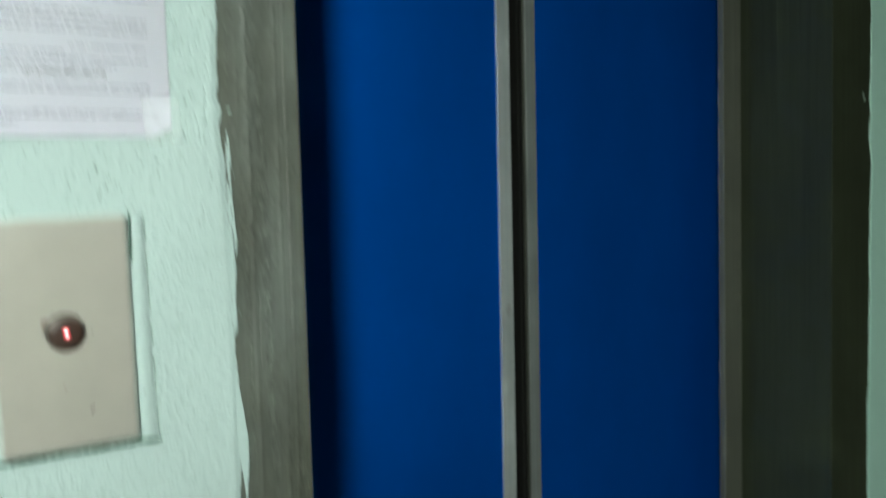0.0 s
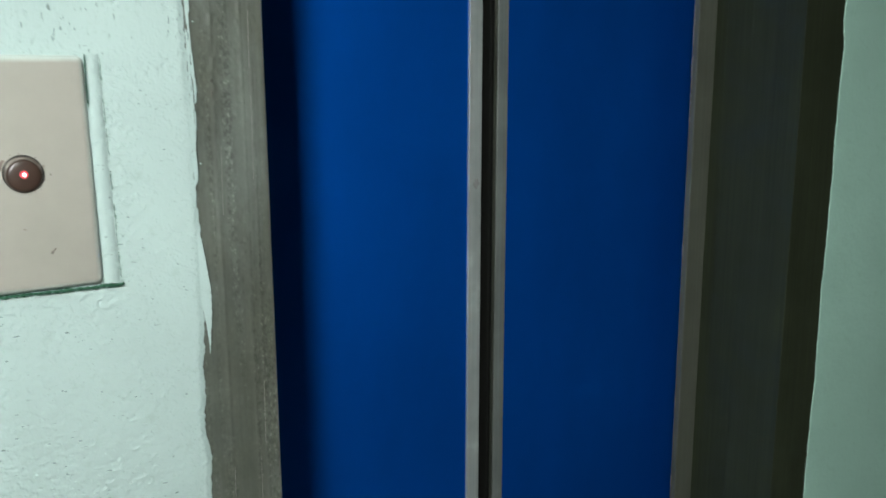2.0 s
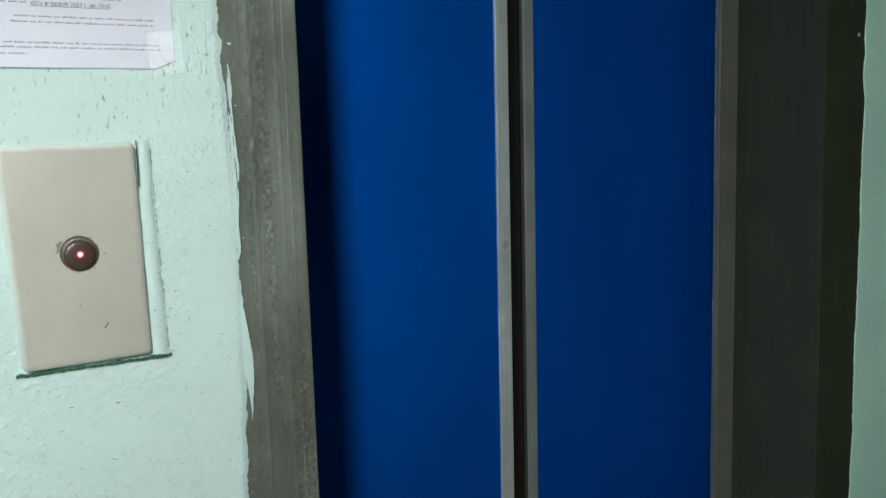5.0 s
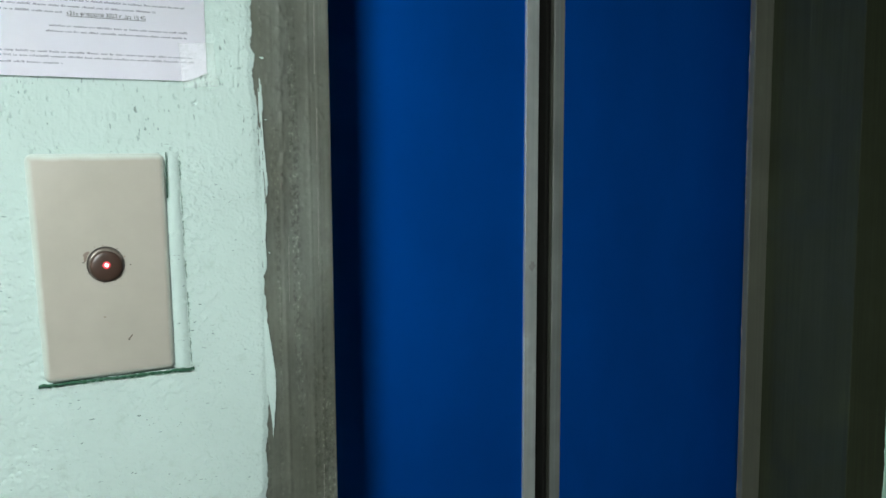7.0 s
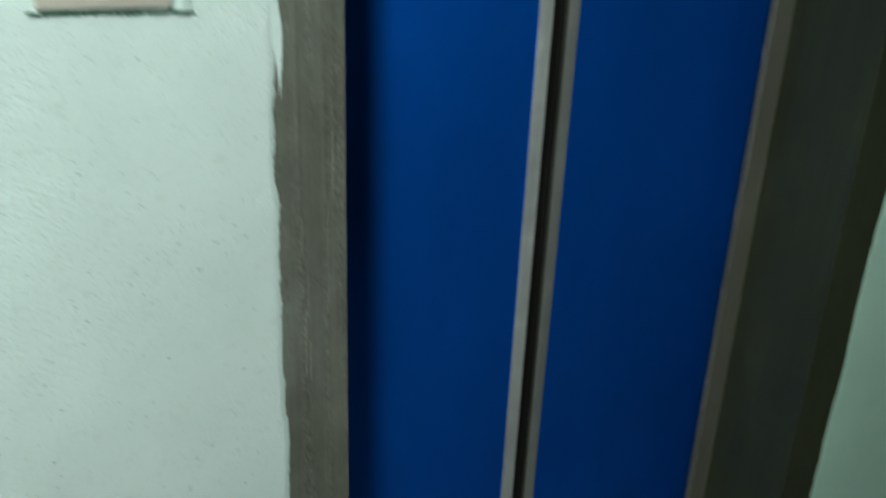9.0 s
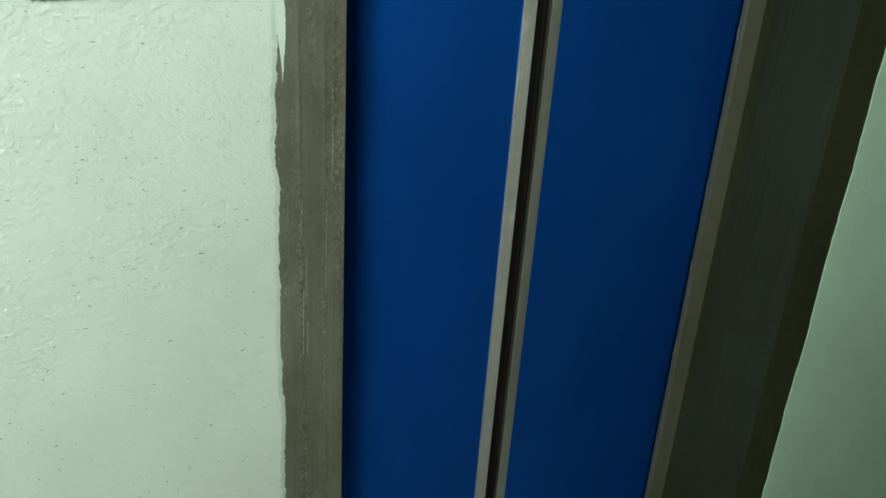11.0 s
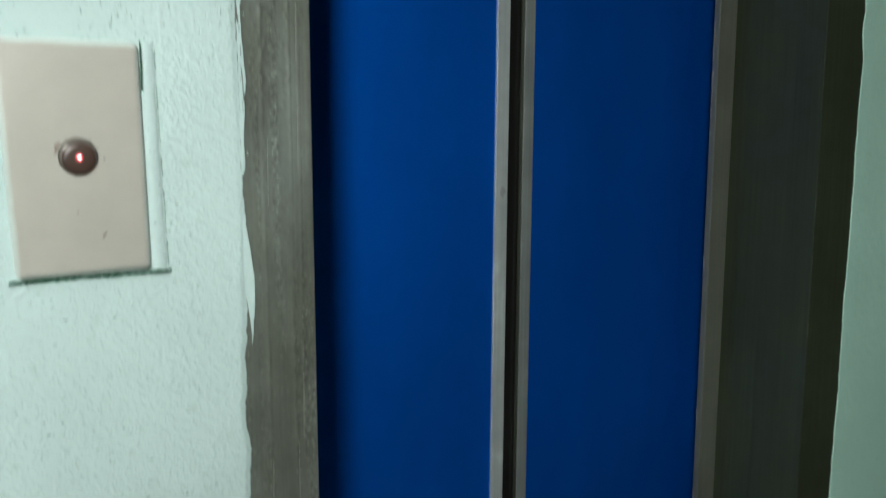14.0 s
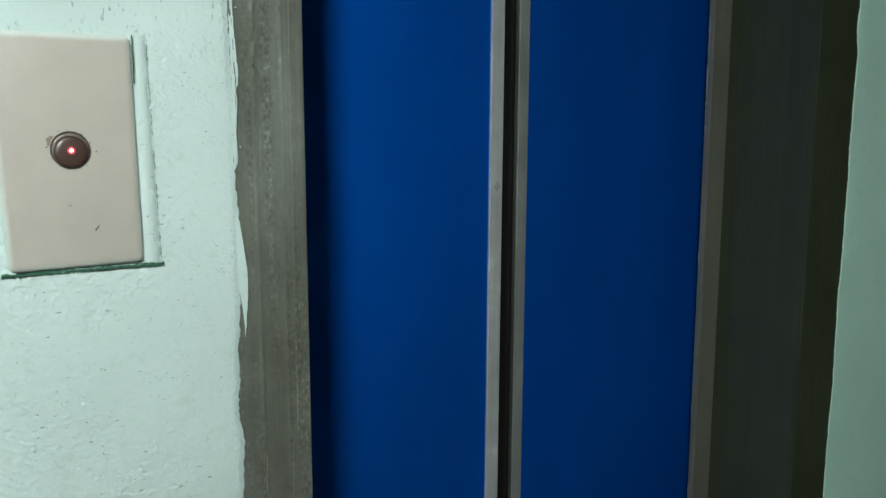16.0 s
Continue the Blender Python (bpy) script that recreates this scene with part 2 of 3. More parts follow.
def grid_mesh(name, X, Y, Z, material, parent=None, label=""):
    """A smooth sheet through three 2-D arrays of places."""
    h, w = X.shape
    co = np.stack([X, Y, Z], -1).reshape(-1, 3).astype(np.float32)
    idx = np.arange(h * w).reshape(h, w)
    q = np.stack([idx[:-1, :-1], idx[:-1, 1:], idx[1:, 1:], idx[1:, :-1]], -1).reshape(-1, 4)
    me = bpy.data.meshes.new(name)
    me.vertices.add(len(co))
    me.vertices.foreach_set("co", co.ravel())
    me.loops.add(q.size)
    me.loops.foreach_set("vertex_index", q.ravel().astype(np.int32))
    me.polygons.add(len(q))
    me.polygons.foreach_set("loop_start", np.arange(0, q.size, 4, dtype=np.int32))
    me.polygons.foreach_set("use_smooth", np.ones(len(q), dtype=bool))
    me.update(calc_edges=True)
    me.validate()
    me.materials.append(material)
    ob = new(name, me)
    if parent is not None:
        ob.parent = parent
    return tagged(ob, label)


def vnoise(x, z, cx, cz, seed):
    """Smooth value noise in 0..1 with cells cx by cz metres."""
    u, v = x / cx + 1000.0, z / cz + 1000.0
    i, j = np.floor(u).astype(np.int64), np.floor(v).astype(np.int64)
    fu, fv = u - i, v - j
    fu, fv = fu * fu * (3 - 2 * fu), fv * fv * (3 - 2 * fv)

    def h(a, b):
        k = (a * 374761393 + b * 668265263 + seed * 974634347) & 0x7FFFFFFF
        k = ((k ^ (k >> 13)) * 1274126177) & 0x7FFFFFFF
        return ((k ^ (k >> 16)) & 0xFFFF) / 65535.0

    return (h(i, j) * (1 - fu) + h(i + 1, j) * fu) * (1 - fv) + (h(i, j + 1) * (1 - fu) + h(i + 1, j + 1) * fu) * fv


def sstep(a, b, x):
    t = np.clip((x - a) / (b - a), 0, 1)
    return t * t * (3 - 2 * t)


def plaster_relief(x, z, amount=1.0):
    """Metres by which lumpy trowelled paint stands out of the wall."""
    wx = x + 0.0011 * (vnoise(x, z, 0.0050, 0.0050, 7) - 0.5)
    wz = z + 0.0011 * (vnoise(x, z, 0.0050, 0.0050, 8) - 0.5)
    high = sstep(1.255, 1.30, z)
    a = vnoise(wx, wz, 0.0042, 0.0030, 1) * 0.7 + vnoise(wx, wz, 0.0016, 0.0015, 2) * 0.3
    c = vnoise(wx + 0.31 * wz, wz, 0.0026, 0.0021, 41) * 0.75 + vnoise(wx, wz, 0.0011, 0.0011, 42) * 0.25
    b = vnoise(wx, wz, 0.0040, 0.0110, 3) * 0.6 + vnoise(wx, wz, 0.0022, 0.0050, 4) * 0.4
    dens = vnoise(x, z, 0.040, 0.036, 5) * 0.6 + vnoise(x, z, 0.016, 0.014, 12) * 0.4
    cut = 0.50 - 0.16 * (dens - 0.5)
    low_lumps = np.maximum(sstep(cut + 0.04, cut + 0.10, a) * 0.00034, sstep(cut + 0.12, cut + 0.18, c) * 0.00062) + a * 0.00010
    high_lumps = sstep(cut + 0.10, cut + 0.16, b) * 0.00015 + b * 0.00018
    slit = vnoise(wx, wz, 0.0021, 0.0048, 13)
    spot = vnoise(wx, wz, 0.0018, 0.0022, 11)
    pits = high * sstep(0.84, 0.92, slit) * sstep(0.40, 0.60, dens) * 0.0012
    pits = pits + sstep(0.90, 0.95, spot) * sstep(0.40, 0.56, dens) * 0.0012
    broad = vnoise(x, z, 0.0110, 0.0075, 14) * 0.00045
    lumps = low_lumps * (1 - high) + high_lumps * high + broad
    soft = vnoise(x, z, 0.022, 0.022, 6) * 0.0005 + vnoise(x, z, 0.12, 0.10, 9) * 0.0016
    quiet = 1 - 0.4 * sstep(0.150, 0.172, x) * (1 - sstep(0.25, 0.5, x))
    quiet = quiet * (0.25 + 0.75 * sstep(0.68, 1.00, z))
    return amount * ((lumps - pits) * quiet + soft)


# ---- the setting ----
ZTOP = 2.05          # head of the lift opening
CEIL_Z = 2.55
X0, X1, YB = -4.0, 4.6, -5.4

wall_n = thing("wall_north", "mint green painted wall with lumpy plaster round a lift doorway", "wall", "structure")
part("wall_body", a_box((X0, 0.004, 0.0), (0.192, 0.26, CEIL_Z)), MINT_SMOOTH, wall_n)
part("wall_body", a_box((0.958, 0.004, 0.0), (X1, 0.26, CEIL_Z)), MINT_SMOOTH, wall_n)
part("wall_body", a_box((0.192, 0.004, ZTOP + 0.052), (0.958, 0.26, CEIL_Z)), MINT_SMOOTH, wall_n)

EDGE_L = [(0.0, 0.194), (0.72, 0.195), (0.774, 0.1965), (0.80, 0.1945), (0.871, 0.194), (0.92, 0.1942), (0.966, 0.195), (0.988, 0.1965),
          (1.002, 0.1935), (1.031, 0.1942), (1.055, 0.1935), (1.064, 0.1948), (1.083, 0.1962), (1.10, 0.1965), (1.127, 0.1975), (1.149, 0.1968), (1.17, 0.1965),
          (1.212, 0.1965), (1.253, 0.1962), (1.294, 0.1942), (1.314, 0.1932), (1.334, 0.192), (1.3445, 0.1945), (1.354, 0.191),
          (1.373, 0.191), (1.40, 0.1925), (2.55, 0.192)]
EDGE_R = [(0.0, 0.9575), (0.38, 0.9575), (0.56, 0.9565), (0.65, 0.9595), (0.78, 0.9560), (0.895, 0.9595), (0.98, 0.9585), (1.02, 0.9585),
          (1.12, 0.9610), (1.224, 0.9605), (1.304, 0.9625), (1.337, 0.9585), (1.36, 0.9600), (1.382, 0.9580), (1.422, 0.9605), (2.55, 0.9595)]


def edge_at(table, z):
    zs, xs = zip(*table)
    return np.interp(z, zs, xs)


def plaster_sheet(side, far, z0, z1, dx, dz):
    zs = np.arange(z0, z1 + dz / 2, dz)
    table = EDGE_L if side < 0 else EDGE_R
    e = edge_at(table, zs) + 0.0012 * (vnoise(zs * 0, zs, 1.0, 0.006, 21) - 0.5) + 0.0016 * (vnoise(zs * 0, zs, 1.0, 0.018, 22) - 0.5)
    e = e + (0.0015 if side > 0 else 0.0) + 0.0011 * (vnoise(zs * 0, zs, 1.0, 0.0022, 23) - 0.5)
    n = int(abs(far - 0.2 if side < 0 else far - 0.95) / dx)
    u = np.linspace(0, 1, n)
    X = far + (e[:, None] - far) * u[None, :]
    Z = np.repeat(zs[:, None], n, 1)
    dist = np.abs(e[:, None] - X)
    Y = 0.0002 - plaster_relief(X, Z, 1.0 if side < 0 else 0.40) * (0.12 + 0.88 * sstep(0.0, 0.005 if side < 0 else 0.030, dist))
    # the edge turns back on to the frame
    X = np.concatenate([X, X[:, -1:] + side * -0.0003, X[:, -1:]], 1)
    Y = np.concatenate([Y, Y[:, -1:] + 0.0006, Y[:, -1:] + 0.006], 1)
    Z = np.concatenate([Z, Z[:, -1:], Z[:, -1:]], 1)
    if side < 0:
        X, Y, Z = X[:, ::-1], Y[:, ::-1], Z[:, ::-1]
    return X[:, ::-1], Y[:, ::-1], Z[:, ::-1]


ZS0, ZS1 = 0.58, 1.47
grid_mesh("plaster_coat", *plaster_sheet(-1, -0.09, ZS0, ZS1, 0.0006, 0.0006), MINT, wall_n, "lumpy mint paint with a ragged brushed edge")
grid_mesh("plaster_coat", *plaster_sheet(1, 1.42, 0.0, 1.70, 0.0025, 0.0015), MINT_LIFTED, wall_n, "sea green paint with a ragged brushed edge")
# thin overlap of paint on to the frame above and below
part("plaster_coat", a_box((0.150, -0.0012, 0.0), (0.1945, 0.006, ZS0), 0.001), MINT, wall_n)
part("plaster_coat", a_box((0.150, -0.0012, ZS1), (0.1925, 0.006, CEIL_Z), 0.001), MINT, wall_n)
part("plaster_coat", a_box((0.957, -0.0012, 1.70), (1.05, 0.006, CEIL_Z), 0.001), MINT, wall_n)


for lo, hi in (((X0, -0.0018, 0.0), (-0.09, 0.004, CEIL_Z)), ((-0.09, -0.0018, 0.0), (0.150, 0.004, ZS0)), ((-0.09, -0.0018, ZS1), (0.150, 0.004, CEIL_Z)),
               ((1.42, -0.0012, 0.0), (X1, 0.004, CEIL_Z)), ((1.05, -0.0012, 1.70), (1.42, 0.004, CEIL_Z))):
    part("plaster_coat", a_box(lo, hi), MINT_SMOOTH, wall_n)


def slab(name, lo, hi, mat, label, cat):
    return tagged(part(name, a_box(lo, hi), mat), label, cat, "", "structure")


# unseen room shell, added far off and dark so little light returns
slab("floor", (X0, YB, -0.1), (X1, 0.26, 0.0), BOUNCE_CUT_FLOOR, "unseen lobby floor, darkened to cut bounced light", "floor")
slab("ceiling", (X0, YB, CEIL_Z), (X1, 0.26, CEIL_Z + 0.1), BOUNCE_CUT_GREY, "unseen lobby ceiling, greyed to cut bounced light", "ceiling")
slab("wall_west", (X0 - 0.15, YB, 0.0), (X0, 0.26, CEIL_Z), BOUNCE_CUT, "unseen lobby wall, darkened to cut bounced light", "wall")
slab("wall_east", (X1, YB, 0.0), (X1 + 0.15, 0.26, CEIL_Z), BOUNCE_CUT, "unseen lobby wall, darkened to cut bounced light", "wall")
slab("wall_south", (X0, YB - 0.15, 0.0), (X1, YB, CEIL_Z), BOUNCE_CUT, "unseen lobby wall, darkened to cut bounced light", "wall")

# ---- the lift's door frame ----
frame_ob = thing("door_frame", "dark grey steel lift door frame with streaked, worn paint", "door frame", "structure")
XA, XG, LIPY = 0.25, 0.90, 0.135


def jamb_face():
    """Front of the near jamb: a folded steel strip with two welded ridges and beads of old paint."""
    zs = np.arange(0.0, ZTOP, 0.0010)
    xs = np.concatenate([np.linspace(0.186, 0.2500, 64), [0.2505, 0.2509, 0.2512, 0.2512, 0.2512]])
    X, Z = np.meshgrid(xs, zs)
    wob = 0.0008 * (vnoise(Z * 0, Z, 1, 0.12, 31) - 0.5)
    r1 = np.exp(-((X - 0.2125 - wob) / 0.0012) ** 2)
    r2 = np.exp(-((X - 0.2335 + wob) / 0.0008) ** 2)
    r3 = np.exp(-((X - 0.2405 + wob) / 0.0007) ** 2)
    bead = sstep(0.55, 0.75, vnoise(X, Z, 0.0028, 0.0050, 32)) * np.exp(-((X - 0.2130) / 0.0026) ** 2)
    bead = bead + 0.7 * sstep(0.60, 0.80, vnoise(X, Z, 0.003, 0.005, 37)) * np.exp(-((X - 0.2328) / 0.0016) ** 2)
    bead = bead * (0.3 + 0.7 * sstep(1.17, 1.30, Z))
    drops = sstep(0.76, 0.86, vnoise(X, Z, 0.0026, 0.0034, 33)) * sstep(0.50, 0.62, vnoise(X, Z, 0.012, 0.05, 34)) * sstep(0.95, 1.08, Z)
    h = 0.00035 * r1 + 0.00035 * r2 * (0.3 + vnoise(X, Z, 0.01, 0.05, 36)) + 0.00045 * r3 + 0.0008 * bead + 0.00028 * drops
    h = h + 0.0003 * vnoise(X, Z, 0.02, 0.06, 35)
    Y = 0.0012 - h
    Y[:, -5] += 0.0002
    Y[:, -4] += 0.0005
    Y[:, -3] += 0.0012
    Y[:, -2] = 0.02
    Y[:, -1] = LIPY
    return X, Y, Z


grid_mesh("jamb", *jamb_face(), GREY_LIT, frame_ob, "grey steel jamb with beads of old paint")
part("jamb_lip", a_box((0.2515, LIPY, 0.0), (0.281, LIPY + 0.008, ZTOP), 0.001), LIP, frame_ob)
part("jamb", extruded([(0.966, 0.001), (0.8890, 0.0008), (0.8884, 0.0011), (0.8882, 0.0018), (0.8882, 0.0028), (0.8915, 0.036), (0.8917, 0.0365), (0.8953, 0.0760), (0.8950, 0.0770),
                       (0.8986, 0.1160), (0.8990, 0.1166), (0.9005, LIPY), (0.9005, LIPY + 0.02), (0.966, LIPY + 0.02)], 0.0, ZTOP), OLIVE_SHADED, frame_ob,
     "deep grey steel jamb, streaked, paint darkened as shaded")
part("jamb_lip", extruded([(0.9004, LIPY), (0.8985, LIPY - 0.0006), (0.8965, LIPY), (0.8694, LIPY), (0.8684, LIPY + 0.0006), (0.8680, LIPY + 0.0016),
                           (0.8680, LIPY + 0.0085), (0.9004, LIPY + 0.0085)], 0.0, ZTOP), LIP, frame_ob,
     "lighter steel stop strip beside the door")
part("head", a_box((0.186, 0.001, ZTOP), (0.966, LIPY + 0.03, ZTOP + 0.055), 0.001), OLIVE_SHADED, frame_ob)
part("head_lip", a_box((0.281, LIPY, ZTOP - 0.045), (0.869, LIPY + 0.012, ZTOP), 0.001), LIP, frame_ob)
part("sill", a_box((0.2505, 0.0, 0.0), (0.8995, 0.30, 0.008), 0.001), TRIM, frame_ob, "ribbed metal door sill")

# ---- the two door leaves ----
DY = 0.177
LEAN = 0.0055       # leaves tilted so the closing edges fit the camera's view


def door_leaf(side):
    """One sliding leaf: folded blue panel, metal closing edge and rubber strip. side -1 closes from the near jamb."""
    ob = thing("elevator_door", "blue enamelled sliding lift door leaf with metal closing edge", "door", group="lift door leaves",
               at=(0.575 - 1.14 * LEAN, DY, 0.0105))
    ob.rotation_euler = (0, LEAN, 0)
    s = side
    tall = ZTOP - 0.012
    x_in, x_tr, x_out = (-0.009, -0.0262, -0.36) if s < 0 else (0.012, 0.0267, 0.36)

    def span(a, b):
        return (min(a, b), max(a, b))
    lo, hi = span(x_tr, x_out)
    part("panel", a_box((lo, 0.0, 0), (hi, 0.032, tall), 0.0012), BLUE, ob)
    lo, hi = span(x_in, x_tr)
    part("closing_edge", a_box((lo + 0.0001, -0.0025, 0), (hi - 0.0001, 0.03, tall), 0.0008), TRIM if s < 0 else TRIM_DARKER, ob,
         "satin aluminium edge strip" if s < 0 else "darker aluminium edge strip")
    if s > 0:
        part("seal_channel", a_box((0.0094, -0.0016, 0), (0.0119, 0.012, tall), 0.0005), CHANNEL, ob, "tarnished seal channel")
        part("rubber_seal", a_box((0.0030, 0.0, 0), (0.0093, 0.028, tall), 0.002), RUBBER, ob)
    else:
        part("rubber_seal", a_box((-0.0089, 0.012, 0), (0.0020, 0.028, tall), 0.002), RUBBER, ob)
    return ob


left_leaf = door_leaf(-1)
right_leaf = door_leaf(1)

shaft = thing("shaft_wall", "dark lift shaft closed behind the doors", "wall", "structure")
part("shaft_back", a_box((X0, 0.40, 0), (X1, 0.45, CEIL_Z)), DARK, shaft)
part("shaft_side", a_box((0.12, 0.262, 0), (0.14, 0.40, CEIL_Z)), DARK, shaft)
part("shaft_side", a_box((1.0, 0.262, 0), (1.02, 0.40, CEIL_Z)), DARK, shaft)
part("shaft_top", a_box((0.14, 0.20, ZTOP + 0.06), (1.0, 0.40, ZTOP + 0.1)), DARK, shaft)

# ---- call panel ----
panel = thing("call_panel", "beige plastic lift call plate with one round button", "call button", at=(0.0885, 0.0, 1.2005))
panel.rotation_euler = (0, radians(-0.6), 0)


def plate_shape(left, right, h, y0, y1, bev):
    """A slightly skewed plate with soft rims; left and right give its (lower, upper) edges."""
    bm = a_box((-0.5, y0, -h / 2), (0.5, y1, h / 2))
    for v in bm.verts:
        v.co.x = (left if v.co.x < 0 else right)[0 if v.co.z < 0 else 1]
    es = [e for e in bm.edges if min(v.co.y for v in e.verts) < y0 + 1e-5]
    bmesh.ops.bevel(bm, geom=es, offset=bev, segments=7, profile=0.5, affect="EDGES")
    return bm


part("faceplate", plate_shape((-0.0417, -0.0453), (0.0409, 0.0405), 0.1495, -0.0064, 0.001, 0.0050), PLASTIC, panel, smooth=True)


def ring(r0, r1, y0, y1, n=40):
    bm = bmesh.new()
    rows = []
    for r, y in ((r0, y1), (r0, y0), ((r0 + r1) / 2, y0 - 0.0004), (r1, y0), (r1, y1)):
        rows.append([bm.verts.new((r * math.cos(2 * math.pi * i / n), y, r * math.sin(2 * math.pi * i / n))) for i in range(n)])
    for a, b in zip(rows, rows[1:]):
        for i in range(n):
            bm.faces.new((a[i], a[(i + 1) % n], b[(i + 1) % n], b[i]))
    bmesh.ops.recalc_face_normals(bm, faces=bm.faces)
    return bm


def dome(profile, n=40):
    """A turned cap about the y axis from (radius, y) pairs that end at radius 0."""
    bm = bmesh.new()
    rows = [[bm.verts.new((r * math.cos(2 * math.pi * i / n), y, r * math.sin(2 * math.pi * i / n))) for i in range(n)] for r, y in profile[:-1]]
    tip = bm.verts.new((0, profile[-1][1], 0))
    for a, b in zip(rows, rows[1:]):
        for i in range(n):
            bm.faces.new((a[i], a[(i + 1) % n], b[(i + 1) % n], b[i]))
    for i in range(n):
        bm.faces.new((rows[-1][i], rows[-1][(i + 1) % n], tip))
    bmesh.ops.recalc_face_normals(bm, faces=bm.faces)
    return bm


BX, BZ = -0.0011, 0.0018


def moved(bm, dx, dz):
    """Shift a turned part along the plate."""
    bmesh.ops.translate(bm, verts=bm.verts, vec=(dx, 0, dz))
    return bm


part("button_collar", moved(ring(0.0111, 0.0118, -0.0076, -0.0060), BX, BZ), GRIME, panel, "dark outer rim", smooth=True)
# lighter ring bared by the lowered cap paints the rim's reflected crescent
part("button_collar", moved(ring(0.0080, 0.0110, -0.0068, -0.0050), BX, BZ), COLLAR_GLINT, panel, "grey brown ring round the button, lightened as its rim's reflected crescent", smooth=True)
button = part("button", moved(dome([(0.0100, -0.0062), (0.0101, -0.0080), (0.0097, -0.0089), (0.0088, -0.0094), (0.0070, -0.0097), (0.0040, -0.0099), (0, -0.0100)]), BX + 0.0002, BZ - 0.0012), BUTTON, panel,
              "brown translucent push button", smooth=True)
part("lamp_halo", moved(dome([(0.0026, -0.0097), (0.0024, -0.0101), (0.0012, -0.01015), (0, -0.0102)], 20), BX + 0.0002, BZ - 0.0004), LED_HALO, button, "glowing disc added for the lamp's red halo")
part("indicator_lamp", moved(dome([(0.0013, -0.0099), (0.0012, -0.0102), (0.0007, -0.0104), (0, -0.0105)], 16), BX + 0.0002, BZ - 0.0004), LED, button, "small glowing red light")


def blot(name, x, z, rx, rz, seed, parent, mat, y=-0.0066, lean=0.0):
    rnd = random.Random(seed)
    bm = bmesh.new()
    rim = []
    for i in range(12):
        a = 2 * math.pi * i / 12
        k = rnd.uniform(0.6, 1.15)
        rim.append(bm.verts.new((x + rx * k * math.cos(a) + lean * rz * k * math.sin(a), y, z + rz * k * math.sin(a))))
    top = bm.verts.new((x, y - 0.0002, z))
    for i in range(12):
        bm.faces.new((rim[i], rim[(i + 1) % 12], top))
    bmesh.ops.recalc_face_normals(bm, faces=bm.faces)
    return part(name, bm, mat, parent)


blot("scuff_mark", 0.0118, -0.0490, 0.0008, 0.0021, 3, panel, SCUFF, lean=0.8)
blot("scuff_mark", 0.0110, -0.0502, 0.0006, 0.0007, 31, panel, GRIME)
blot("scuff_mark", 0.0145, 0.0005, 0.0006, 0.0006, 4, panel, GRIME)
blot("scuff_mark", -0.0135, 0.0070, 0.0013, 0.0028, 5, panel, STAIN)
blot("scuff_mark", -0.0118, 0.0098, 0.0013, 0.0011, 35, panel, STAIN)
blot("scuff_mark", -0.0035, -0.0335, 0.0008, 0.0005, 6, panel, STAIN)
# grime caught round the button
for ang, rad, size, seed in ((20, 12.6, 0.7, 11), (52, 12.4, 0.6, 12), (95, 12.7, 0.5, 13), (118, 13.4, 0.4, 14), (150, 12.9, 0.6, 15), (172, 13.6, 0.7, 16),
                             (205, 12.5, 0.4, 17), (262, 12.5, 0.5, 18), (296, 12.8, 0.5, 19), (312, 13.6, 0.3, 20), (338, 12.8, 0.4, 21)):
    blot("scuff_mark", BX + 0.001 * rad * math.cos(radians(ang)), BZ + 0.001 * rad * math.sin(radians(ang)), 0.001 * size, 0.0008 * size, seed, panel, STAIN if seed % 2 else GRIME)


def ragged_strip(x0, z0, x1, z1, w, y, depth, seed, amp=0.0008, n=60, slope=0.12, lump=0.0003):
    """A thin uneven strip from (x0, z0) to (x1, z1), w wide, standing off the wall by depth."""
    rnd = random.Random(seed)
    bm = bmesh.new()
    d = Vector((x1 - x0, 0, z1 - z0))
    side = Vector((d.z, 0, -d.x)).normalized()
    rows = []
    for i in range(n + 1):
        p = Vector((x0, 0, z0)) + d * (i / n)
        a, b = rnd.uniform(-amp, amp), rnd.uniform(-amp, amp)
        k = rnd.uniform(-lump, lump)
        l, r = p - side * (w / 2 + a), p + side * (w / 2 + b)
        rows.append([bm.verts.new((q.x, yy, q.z)) for q, yy in ((l, y), (l + side * w * slope, y - depth + k), (p + side * w * max(0, slope - 0.3), y - depth * 1.02 + k), (r - side * w * (0.06 if slope > 0.2 else slope), y - depth + k), (r, y))])
    for a, b in zip(rows, rows[1:]):
        for i in range(4):
            bm.faces.new((a[i], a[i + 1], b[i + 1], b[i]))
    bmesh.ops.recalc_face_normals(bm, faces=bm.faces)
    return bm


# painted-over rim of the back box beside the plate, with cracked joints
rim = thing("back_box", "mint painted rim of the wall box behind the call plate", "wall box")
part("painted_rim", ragged_strip(0.1326, 1.2765, 0.1358, 1.125, 0.0122, 0.001, 0.0028, 5, 0.0007, 70, 0.10, 0.00025), MINT, rim, smooth=True)
part("joint", ragged_strip(0.1290, 1.2765, 0.1291, 1.245, 0.0006, -0.0030, 0.0012, 7, 0.0002, 20), CRACK_SHADE, rim, "dark cracked joint in the paint")
# dark strip colours in the plate's cast shadow along with the joint
part("joint", ragged_strip(0.0435, 1.1240, 0.1430, 1.1240, 0.0019, -0.0020, 0.0016, 8, 0.0006), CRACK_SHADE, rim, "dark strip under the plate for its joint and cast shadow")

# ---- notice ----
notice = thing("notice", "white printed paper notice taped to the wall", "notice", at=(0.0525, -0.0031, 1.4715))


